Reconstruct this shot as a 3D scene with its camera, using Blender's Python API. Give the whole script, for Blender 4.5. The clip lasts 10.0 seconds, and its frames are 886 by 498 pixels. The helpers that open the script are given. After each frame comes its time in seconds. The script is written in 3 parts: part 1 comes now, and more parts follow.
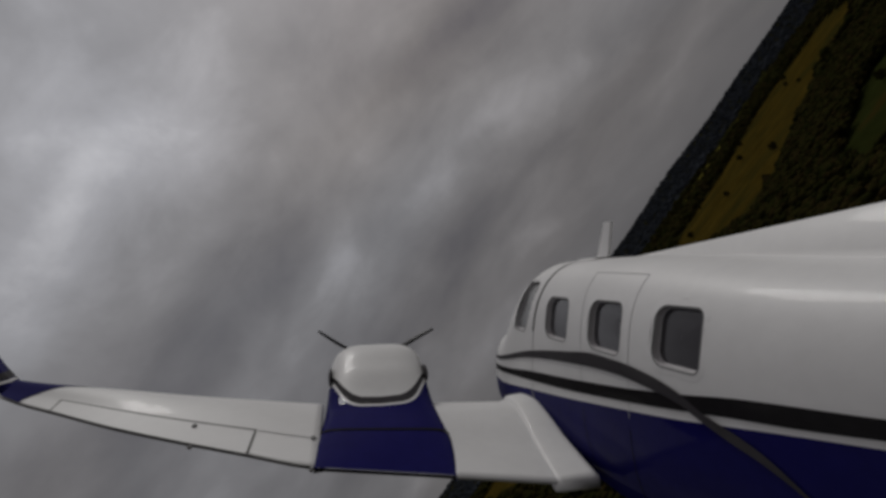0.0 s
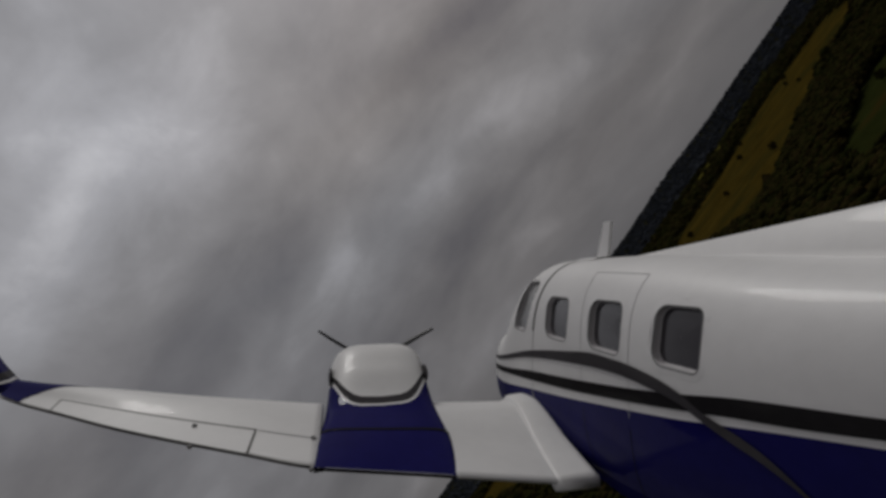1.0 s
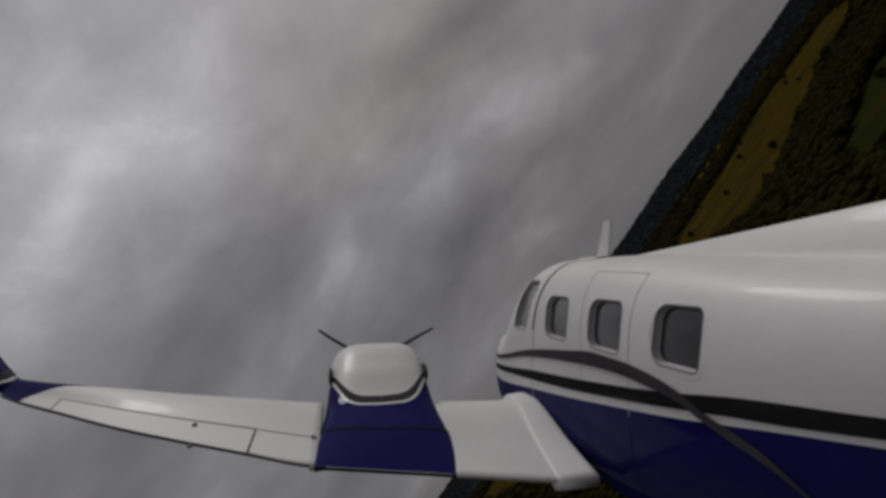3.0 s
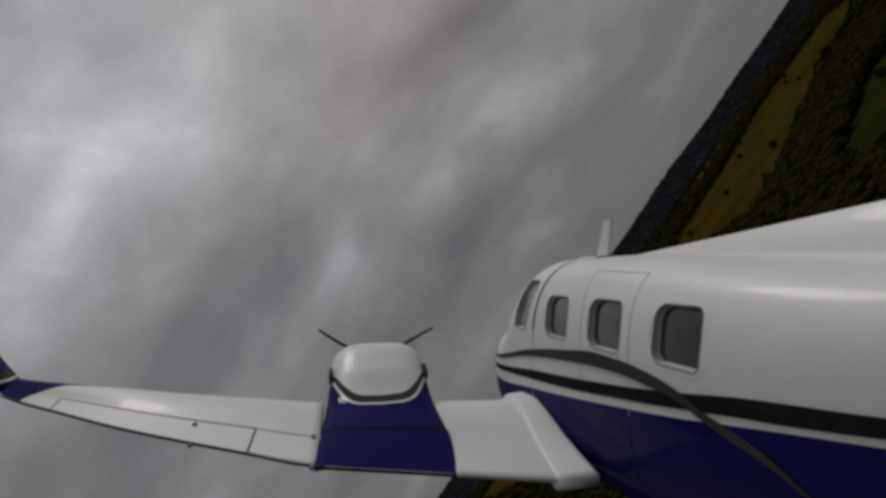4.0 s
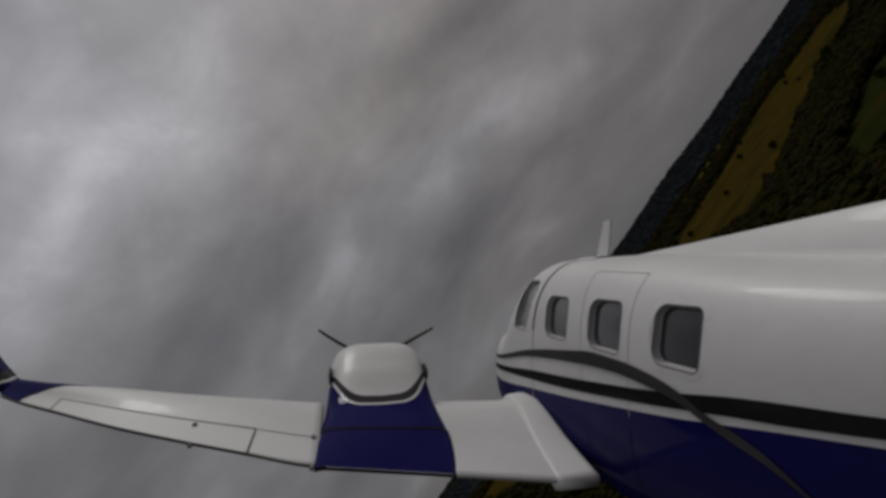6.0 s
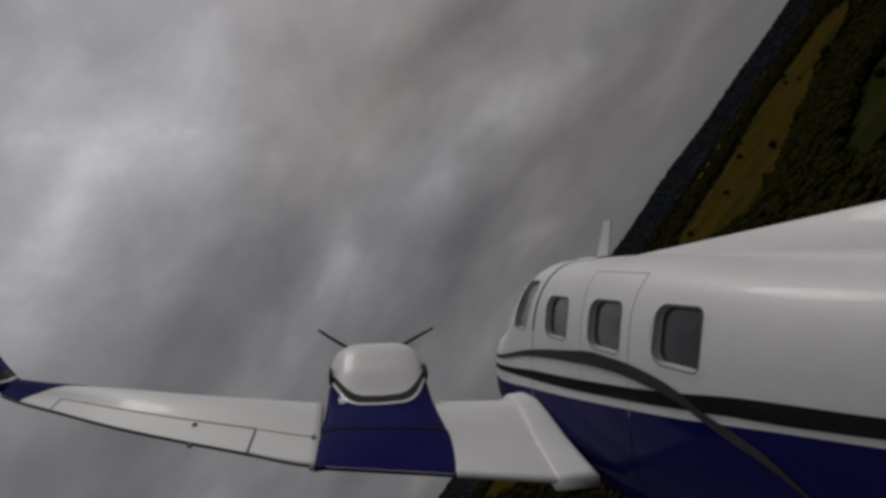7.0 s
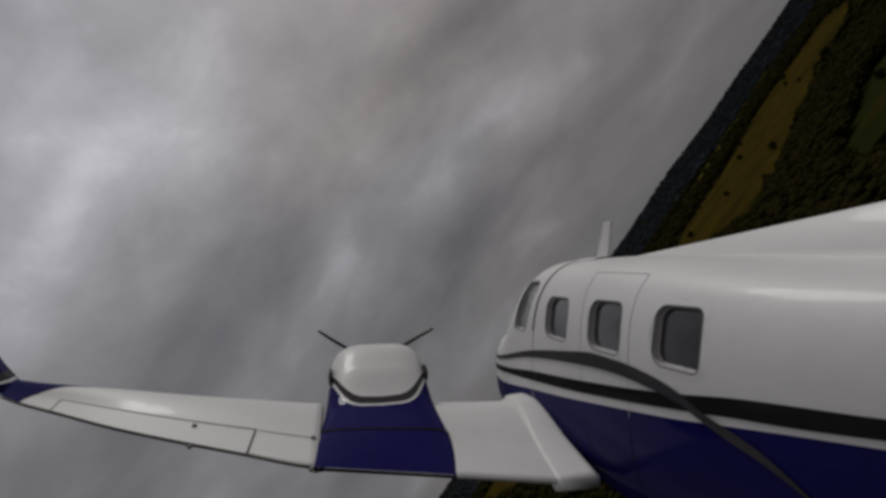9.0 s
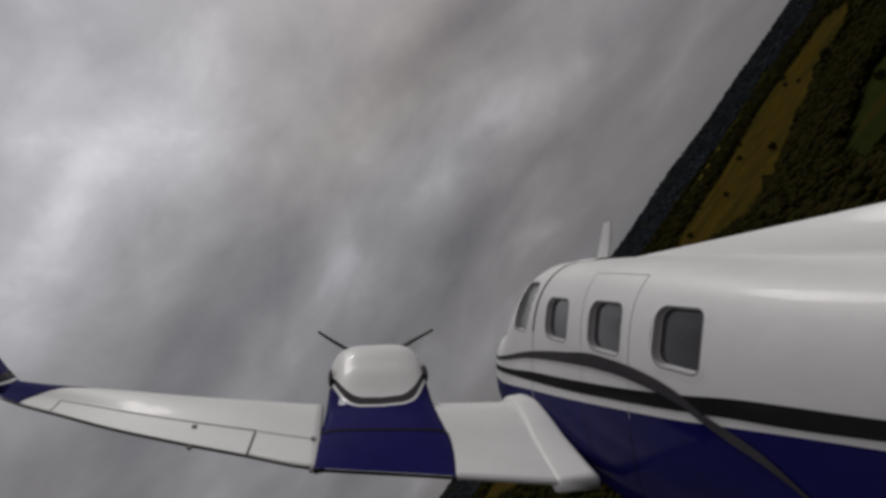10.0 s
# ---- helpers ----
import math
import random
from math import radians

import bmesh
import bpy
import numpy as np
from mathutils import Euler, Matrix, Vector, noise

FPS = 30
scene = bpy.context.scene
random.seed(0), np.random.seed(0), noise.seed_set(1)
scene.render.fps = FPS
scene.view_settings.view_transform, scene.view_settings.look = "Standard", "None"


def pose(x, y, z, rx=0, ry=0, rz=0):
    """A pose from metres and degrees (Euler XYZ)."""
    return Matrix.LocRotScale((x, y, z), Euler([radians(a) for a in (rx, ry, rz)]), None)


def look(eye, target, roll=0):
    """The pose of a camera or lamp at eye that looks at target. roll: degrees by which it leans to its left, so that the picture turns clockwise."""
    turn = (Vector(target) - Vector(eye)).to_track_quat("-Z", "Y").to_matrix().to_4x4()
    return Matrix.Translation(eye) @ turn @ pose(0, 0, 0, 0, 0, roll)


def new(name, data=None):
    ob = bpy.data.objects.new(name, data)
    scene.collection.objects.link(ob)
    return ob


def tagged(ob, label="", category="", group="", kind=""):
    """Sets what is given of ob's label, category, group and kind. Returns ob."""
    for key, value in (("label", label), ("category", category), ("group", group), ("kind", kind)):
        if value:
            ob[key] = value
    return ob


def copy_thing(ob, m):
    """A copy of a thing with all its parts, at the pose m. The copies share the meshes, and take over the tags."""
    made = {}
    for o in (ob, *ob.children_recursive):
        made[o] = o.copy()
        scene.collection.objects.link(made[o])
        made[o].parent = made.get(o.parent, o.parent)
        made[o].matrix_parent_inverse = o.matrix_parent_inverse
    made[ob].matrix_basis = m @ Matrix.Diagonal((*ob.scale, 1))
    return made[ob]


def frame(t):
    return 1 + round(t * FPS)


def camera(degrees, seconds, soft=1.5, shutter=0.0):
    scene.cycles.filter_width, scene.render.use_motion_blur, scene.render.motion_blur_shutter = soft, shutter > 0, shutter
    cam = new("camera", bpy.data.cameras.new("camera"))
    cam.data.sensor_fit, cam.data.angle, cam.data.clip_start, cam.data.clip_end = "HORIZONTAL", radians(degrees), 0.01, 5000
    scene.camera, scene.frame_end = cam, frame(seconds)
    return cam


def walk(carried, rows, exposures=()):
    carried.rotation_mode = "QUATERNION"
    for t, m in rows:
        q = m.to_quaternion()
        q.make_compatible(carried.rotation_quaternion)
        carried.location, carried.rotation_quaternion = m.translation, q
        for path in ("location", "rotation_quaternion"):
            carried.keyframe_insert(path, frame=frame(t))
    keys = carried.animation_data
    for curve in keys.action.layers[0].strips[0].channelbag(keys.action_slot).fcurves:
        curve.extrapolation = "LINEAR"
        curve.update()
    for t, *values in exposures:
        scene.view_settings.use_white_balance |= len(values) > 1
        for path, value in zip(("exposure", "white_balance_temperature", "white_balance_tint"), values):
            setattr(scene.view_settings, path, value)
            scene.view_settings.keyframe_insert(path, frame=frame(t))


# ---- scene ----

# ---------------------------------------------------------------- camera
cam = camera(84.0, 10.0, soft=3.4)
ALTITUDE = 90.0
mount = look((0, 0, ALTITUDE), (0, 96.179, ALTITUDE + 27.379), roll=-55.05)

# the airframe's shake in flight: seconds, degrees of nod
SHAKE = ((0.0, 0.06), (0.5, 0.13), (1.0, 0.03), (1.5, 0.0), (2.0, 0.0), (2.5, -0.03), (3.2, -0.06), (4.0, -0.1), (4.5, 0.03),
         (5.0, 0.0), (5.5, -0.06), (6.2, -0.06), (7.0, -0.06), (7.5, -0.05), (8.0, -0.05), (8.5, 0.07), (9.0, 0.03), (9.5, 0.07), (10.0, 0.13))
walk(cam, [(t, mount @ pose(0, 0, 0, nod)) for t, nod in SHAKE],
     exposures=[(0.0, -0.40), (2.5, -0.32), (4.0, -0.18), (4.5, -0.33), (5.5, -0.48), (7.0, -0.33), (8.0, -0.38), (9.0, -0.27), (9.5, -0.28), (10.0, 0.05)])

# ---------------------------------------------------------------- world and sun
SUN = Vector((0.4370, 0.3490, 0.8290))
world = bpy.data.worlds.new("overcast_sky")
scene.world = world
world.use_nodes = True


class Nodes:
    """Short-hand for a node tree."""

    def __init__(self, tree):
        self.tree = tree
        tree.nodes.clear()

    def add(self, kind):
        return self.tree.nodes.new(kind)

    def vector(self, op):
        n = self.add("ShaderNodeVectorMath")
        n.operation = op
        return n

    def put(self, value, socket):
        if isinstance(value, bpy.types.NodeSocket):
            self.tree.links.new(value, socket)
        else:
            socket.default_value = value

    def math(self, op, a, b=0.0, c=0.0, clamp=False):
        n = self.add("ShaderNodeMath")
        n.operation, n.use_clamp = op, clamp
        for k, v in enumerate((a, b, c)):
            self.put(v, n.inputs[k])
        return n.outputs[0]

    def noise(self, vec, scale, detail=4.0, rough=0.55, distortion=0.0):
        n = self.add("ShaderNodeTexNoise")
        for key, v in (("Vector", vec), ("Scale", scale), ("Detail", detail), ("Roughness", rough), ("Distortion", distortion)):
            if v is not None:
                self.put(v, n.inputs[key])
        return n.outputs["Fac"]

    def ramp(self, fac, stops):
        n = self.add("ShaderNodeValToRGB")
        while len(n.color_ramp.elements) < len(stops):
            n.color_ramp.elements.new(0.5)
        for e, (p, c) in zip(n.color_ramp.elements, stops):
            e.position, e.color = p, (*c, 1)
        self.put(fac, n.inputs[0])
        return n.outputs[0]

    def mix(self, fac, a, b, blend="MIX"):
        n = self.add("ShaderNodeMix")
        n.data_type, n.blend_type = "RGBA", blend
        self.put(fac, n.inputs[0])
        for v, k in ((a, 6), (b, 7)):
            self.put((*v, 1) if isinstance(v, tuple) and len(v) == 3 else v, n.inputs[k])
        return n.outputs[2]


def build_sky():
    n = Nodes(world.node_tree)
    way = n.add("ShaderNodeTexCoord").outputs["Generated"]
    sep = n.add("ShaderNodeSeparateXYZ")
    n.put(way, sep.inputs[0])
    up = n.math("MAXIMUM", sep.outputs[2], 0.0)
    deck = n.math("ADD", up, 0.5)
    flat = n.add("ShaderNodeCombineXYZ")
    # banks drawn out along the wind
    n.put(n.math("MULTIPLY", n.math("DIVIDE", sep.outputs[0], deck), 0.62), flat.inputs[0])
    n.put(n.math("DIVIDE", sep.outputs[1], deck), flat.inputs[1])
    drift = n.vector("ADD")
    n.put(flat.outputs[0], drift.inputs[0])
    drift.inputs[1].default_value = (3.0, 2.13, 0.0)
    flat = drift
    big = n.noise(flat.outputs[0], 2.5, 3.0, 0.45, 0.35)
    puff = n.vector("DIVIDE")
    n.put(way, puff.inputs[0])
    n.put(deck, puff.inputs[1])
    small = n.noise(puff.outputs[0], 5.5, 6, 0.6, 0.25)
    body = n.math("ADD", n.math("MULTIPLY", big, 0.78), n.math("MULTIPLY", small, 0.22))
    cloud = n.ramp(body, ((0.33, (0.13, 0.128, 0.142)), (0.45, (0.21, 0.206, 0.212)), (0.56, (0.305, 0.30, 0.305)), (0.65, (0.45, 0.445, 0.455)), (0.74, (0.74, 0.73, 0.735))))
    # colder and warmer banks
    bank = n.ramp(n.noise(flat.outputs[0], 1.3, 1, 0.4), ((0.40, (1.065, 1.0, 0.965)), (0.60, (0.975, 0.99, 1.04))))
    cloud = n.mix(0.85, cloud, bank, "MULTIPLY")
    # thinner cloud round the sun lets more light through
    dot = n.vector("DOT_PRODUCT")
    n.put(way, dot.inputs[0])
    dot.inputs[1].default_value = SUN
    near = n.math("POWER", n.math("MAXIMUM", dot.outputs["Value"], 0.0), 5.0)
    lift = n.math("MULTIPLY_ADD", near, 0.85, 0.88)
    bright = n.vector("SCALE")
    n.put(cloud, bright.inputs[0])
    n.put(lift, bright.inputs["Scale"])
    # grey rain haze low over the land
    low = n.math("POWER", n.math("SUBTRACT", 1.0, up, clamp=True), 2.7)
    hazed = n.mix(n.math("MULTIPLY", low, 0.9), bright.outputs[0], (0.142, 0.138, 0.142))
    # open sky in the gaps
    sky = n.add("ShaderNodeTexSky")
    sky.sky_type, sky.sun_disc = "NISHITA", False
    sky.sun_elevation, sky.sun_rotation = radians(56.0), radians(51.4)
    dim = n.vector("SCALE")
    n.put(sky.outputs[0], dim.inputs[0])
    dim.inputs["Scale"].default_value = 0.08
    gap = n.ramp(n.noise(flat.outputs[0], 0.9, 3, 0.5, 0.2), ((0.55, (0, 0, 0)), (0.75, (0.22, 0.22, 0.22))))
    both = n.mix(gap, hazed, dim.outputs[0])
    # below the horizon: dark land
    under = n.math("MULTIPLY", sep.outputs[2], -30.0, clamp=True)
    final = n.mix(under, both, (0.012, 0.013, 0.009))
    bg = n.add("ShaderNodeBackground")
    n.put(final, bg.inputs[0])
    bg.inputs[1].default_value = 1.0
    n.put(bg.outputs[0], n.add("ShaderNodeOutputWorld").inputs[0])


build_sky()
sun = new("sun", bpy.data.lights.new("sun", "SUN"))
sun.data.energy, sun.data.angle, sun.data.color = 1.15, radians(14), (1.0, 0.98, 0.95)
sun.matrix_world = look(SUN * 500, (0, 0, 0))


# ---------------------------------------------------------------- materials
def surface(name, colour, rough=0.4, metal=0.0, coat=0.0, wear=0.1, scale=30.0, bump=0.0, bump_scale=200.0, island=0.0, sheen=0.5, spots=None):
    """A painted or natural surface: two scales of tone, roughness that varies, fine relief."""
    m = bpy.data.materials.new(name)
    m.use_nodes = True
    n = Nodes(m.node_tree)
    where = n.add("ShaderNodeTexCoord").outputs["Object"]
    a = n.noise(where, scale, 5, 0.6)
    b = n.noise(where, scale * 7.3, 3, 0.6)
    tone = n.math("ADD", n.math("MULTIPLY", a, 0.65), n.math("MULTIPLY", b, 0.35))
    lo = tuple(c * (1 - wear) for c in colour)
    hi = tuple(min(1, c * (1 + wear)) for c in colour)
    col = n.ramp(tone, ((0.36, lo), (0.64, hi)))
    if spots:
        col = n.mix(n.ramp(n.noise(where, spots[1], 4, 0.6), ((0.5, (0, 0, 0)), (0.66, (1, 1, 1)))), col, spots[0])
    if island:
        geo = n.add("ShaderNodeNewGeometry").outputs["Random Per Island"]
        hsv = n.add("ShaderNodeHueSaturation")
        n.put(col, hsv.inputs["Color"])
        n.put(n.math("MULTIPLY_ADD", geo, island, 1 - island / 2), hsv.inputs["Value"])
        n.put(n.math("MULTIPLY_ADD", geo, -0.09, 0.53), hsv.inputs["Hue"])
        col = hsv.outputs[0]
    p = n.add("ShaderNodeBsdfPrincipled")
    n.put(col, p.inputs["Base Color"])
    n.put(n.math("MULTIPLY_ADD", a, 0.16, rough - 0.08, clamp=True), p.inputs["Roughness"])
    p.inputs["Metallic"].default_value = metal
    p.inputs["Specular IOR Level"].default_value = sheen
    p.inputs["Coat Weight"].default_value = coat
    p.inputs["Coat Roughness"].default_value = 0.07
    if bump:
        bp = n.add("ShaderNodeBump")
        bp.inputs["Strength"].default_value = bump
        bp.inputs["Distance"].default_value = 0.002 if bump_scale > 20 else 0.5
        n.put(n.noise(where, bump_scale, 3, 0.6), bp.inputs["Height"])
        n.put(bp.outputs[0], p.inputs["Normal"])
    n.put(p.outputs[0], n.add("ShaderNodeOutputMaterial").inputs[0])
    return m


WHITE = surface("white_paint", (0.74, 0.738, 0.735), 0.45, sheen=0.3, coat=0.08, wear=0.035, scale=14, bump=0.05, bump_scale=120)
BLUE = surface("blue_paint", (0.011, 0.010, 0.095), 0.3, sheen=0.0, coat=0.18, wear=0.12, scale=14, bump=0.05, bump_scale=120)
BLACK = surface("black_stripe", (0.019, 0.018, 0.019), 0.45, sheen=0.0, coat=0.1, wear=0.15, scale=20)
GREY = surface("grey_stripe", (0.058, 0.055, 0.059), 0.42, sheen=0.0, coat=0.15, wear=0.1, scale=20)
SEAM = surface("seam_gap", (0.47, 0.47, 0.47), 0.8, wear=0.2, scale=60)
DEEP = surface("hinge_gap", (0.10, 0.10, 0.097), 0.8, wear=0.2, scale=60)
HINGE = surface("aileron_gap", (0.20, 0.20, 0.195), 0.8, sheen=0.1, wear=0.2, scale=60)
GLASS = surface("tinted_glass", (0.04, 0.037, 0.042), 0.12, coat=0.5, wear=0.1, scale=20)
SMOKE = surface("smoked_shell", (0.42, 0.41, 0.42), 0.5, sheen=0.3, coat=0.0, wear=0.1, scale=20)
GASKET = surface("window_gasket", (0.22, 0.22, 0.22), 0.8, sheen=0.1, wear=0.1, scale=40)
# cockpit glass: the reflected sky's grey is mixed into the base colour
SKY_GREY = surface("sky_grey_glass", (0.24, 0.245, 0.25), 0.2, coat=0.4, wear=0.1, scale=20)
PROP = surface("black_plastic", (0.012, 0.012, 0.013), 0.45, wear=0.2, scale=40)
LAND = surface("grassland", (0.019, 0.020, 0.006), 0.95, sheen=0.0, wear=0.45, scale=0.012, bump=0.6, bump_scale=0.4, spots=((0.045, 0.036, 0.012), 0.02))
YELLOW = surface("yellow_field", (0.105, 0.095, 0.018), 0.95, sheen=0.0, wear=0.3, scale=0.02, bump=0.5, bump_scale=0.5)
OCHRE = surface("dry_grass_field", (0.046, 0.032, 0.006), 0.95, sheen=0.0, wear=0.35, scale=0.02, bump=0.5, bump_scale=0.5, spots=((0.027, 0.024, 0.006), 0.011))
MEADOW = surface("green_field", (0.019, 0.023, 0.006), 0.95, sheen=0.0, wear=0.25, scale=0.02, bump=0.5, bump_scale=0.5, spots=((0.034, 0.022, 0.006), 0.015))
LEAVES = surface("tree_leaves", (0.021, 0.021, 0.006), 0.85, sheen=0.0, wear=0.4, scale=0.5, island=0.4)
# the blue-grey of distance haze is put into the far woods' colour
HAZE_HILLS = surface("haze_blue_hills", (0.030, 0.034, 0.041), 0.95, sheen=0.0, wear=0.25, scale=0.004)


# ---------------------------------------------------------------- mesh helpers
S = 0.1  # the aeroplane is a one-tenth scale model; its plan below is in tenths


def mesh_object(name, verts, faces, mat, smooth=True):
    me = bpy.data.meshes.new(name)
    me.from_pydata([tuple(v) for v in verts], [], faces)
    me.materials.append(mat)
    if smooth:
        me.shade_smooth()
    me.update()
    return new(name, me)


def part(name, geo, mat, parent, label="", smooth=True):
    """A part of the aeroplane from (verts, faces) in tenths."""
    verts, faces = geo
    ob = mesh_object(name, [Vector(v) * S for v in verts], faces, mat, smooth)
    ob.parent = parent
    return tagged(ob, label)


def hermite(xs, ys, x):
    """A smooth curve through a few stations."""
    xs, ys = np.array(xs, float), np.array(ys, float)
    d = np.diff(ys) / np.diff(xs)
    m = np.zeros(len(xs))
    for i in range(1, len(xs) - 1):
        m[i] = 0 if d[i - 1] * d[i] <= 0 else 2 * d[i - 1] * d[i] / (d[i - 1] + d[i])
    m[0], m[-1] = d[0], d[-1]
    x = np.clip(x, xs[0], xs[-1])
    i = np.clip(np.searchsorted(xs, x) - 1, 0, len(xs) - 2)
    h = xs[i + 1] - xs[i]
    t = (x - xs[i]) / h
    return (2 * t**3 - 3 * t * t + 1) * ys[i] + (t**3 - 2 * t * t + t) * h * m[i] + (3 * t * t - 2 * t**3) * ys[i + 1] + (t**3 - t * t) * h * m[i + 1]


def curve(table):
    pts = sorted(table)
    xs, ys = [p[0] for p in pts], [p[1] for p in pts]
    return lambda v: float(hermite(xs, ys, v))


def loft(rings, closed=False, caps=False):
    """Faces between rings of equal length."""
    n = len(rings[0])
    verts = [v for r in rings for v in r]
    faces = []
    for i in range(len(rings) - 1):
        for j in range(n if closed else n - 1):
            k = (j + 1) % n
            faces.append((i * n + j, i * n + k, (i + 1) * n + k, (i + 1) * n + j))
    if caps:
        faces += [tuple(range(n))[::-1], tuple(range((len(rings) - 1) * n, len(rings) * n))]
    return verts, faces


def solid(outline, thick):
    """A plate: an outline of 3D points, extruded by the vector thick, with bevelled rims."""
    bm = bmesh.new()
    f = bm.faces.new([bm.verts.new(p) for p in outline])
    r = bmesh.ops.extrude_face_region(bm, geom=[f])
    bmesh.ops.translate(bm, vec=thick, verts=[e for e in r["geom"] if isinstance(e, bmesh.types.BMVert)])
    bmesh.ops.bevel(bm, geom=bm.edges[:], offset=Vector(thick).length * 0.25, segments=2, affect="EDGES", clamp_overlap=True)
    bmesh.ops.recalc_face_normals(bm, faces=bm.faces)
    bm.verts.index_update()
    out = [v.co.copy() for v in bm.verts], [tuple(v.index for v in g.verts) for g in bm.faces]
    bm.free()
    return out


# ---------------------------------------------------------------- the model aeroplane
plane = tagged(new("model_aeroplane"), "white and blue twin-engined model aeroplane banking in flight above woods", "model aeroplane")
plane.matrix_world = mount @ pose(0, 0, 0, -92.8296, 11.9285, -0.0049)

# fuselage stations: y, half width, roof, belly
XC, POW = 2.8, 3.0
STATIONS = ((-1.4, .08, .03, -.2), (0, .42, .03, -.78), (1, .62, .04, -1.22), (2, .75, .06, -1.6), (3, .8, .11, -1.88), (4, .8, .14, -1.95),
            (5.1, .8, .13, -1.95), (5.5, .785, .03, -1.95), (5.75, .775, -.17, -1.95), (6.0, .765, -.47, -1.95), (6.2, .745, -.66, -1.94),
            (6.45, .70, -.735, -1.92), (6.8, .585, -.80, -1.87), (7.1, .475, -.87, -1.80), (7.5, .31, -.98, -1.68), (7.75, .17, -1.1, -1.55), (7.86, .05, -1.22, -1.42))
half_width = curve([(s[0], s[1]) for s in STATIONS])
roof_line = curve([(s[0], s[2]) for s in STATIONS])
belly_line = curve([(s[0], s[3]) for s in STATIONS])
paint_line = curve([(-1.4, -.08), (.5, -.55), (1.56, -.709), (1.95, -.771), (2.26, -.826), (2.67, -.90), (3.27, -.995), (4.2, -1.135), (5.02, -1.245), (6.17, -1.385), (7.2, -1.40), (7.86, -1.36)])


def side_x(y, z, off=0.0):
    """Where the fuselage's left side lies at a station and height."""
    w, t, b = half_width(y) + off, roof_line(y) + off, belly_line(y) - off
    k = min(1.0, abs((z - (t + b) / 2) / ((t - b) / 2)))
    return XC - w * (1 - k**POW) ** (1 / POW)


def hull_ring(y, a0, a1, count, off=0.0):
    w, t, b = half_width(y) + off, roof_line(y) + off, belly_line(y) - off
    out = []
    for k in range(count):
        a = a0 + (a1 - a0) * k / (count - 1)
        c, s = math.cos(a), math.sin(a)
        out.append((XC - w * math.copysign(abs(c) ** (2 / POW), c), y, (t + b) / 2 + (t - b) / 2 * math.copysign(abs(s) ** (2 / POW), s)))
    return out


def paint_angle(y):
    t, b = roof_line(y), belly_line(y)
    k = max(-0.999, min(0.999, (paint_line(y) - (t + b) / 2) / ((t - b) / 2)))
    return math.asin(math.copysign(abs(k) ** (POW / 2), k))


# window outlines: aft edge, fore edge, sill, head, lean, corner
WINDOWS = ((2.505, 2.92, -.605, -.225, .02, .065), (3.31, 3.775, -.622, -.235, .036, .075), (4.17, 4.63, -.635, -.245, .04, .08), (5.08, 5.48, -.65, -.11, -.14, .05))


def window_outline(w, grow=0.0, seg=7):
    y0, y1, z0, z1, lean, r = w
    wide = r + grow + (0.03 if lean > 0 else 0.0)  # the cabin windows are rounder at their fore edge
    y0, y1, z0, z1, r = y0 - grow, y1 + grow, z0 - grow, z1 + grow, r + grow
    pts = []
    for cy, cz, a, r in ((y1 - wide, z1 - wide, 0, wide), (y0 + r, z1 - r, 90, r), (y0 + r, z0 + r, 180, r), (y1 - wide, z0 + wide, 270, wide)):
        for k in range(seg):
            q = radians(a + 90 * k / (seg - 1))
            z = cz + r * math.sin(q)
            pts.append((cy + r * math.cos(q) + lean * ((z - z0) / (z1 - z0) - 0.5), z))
    return pts


def in_window(y, z, grow):
    for w in WINDOWS:
        y0, y1, z0, z1, lean, r = w
        yy = y - lean * ((z - z0) / (z1 - z0) - 0.5)
        dy = max(abs(yy - (y0 + y1) / 2) - (y1 - y0) / 2 + r, 0)
        dz = max(abs(z - (z0 + z1) / 2) - (z1 - z0) / 2 + r, 0)
        if math.hypot(dy, dz) < r + grow:
            return True
    return False


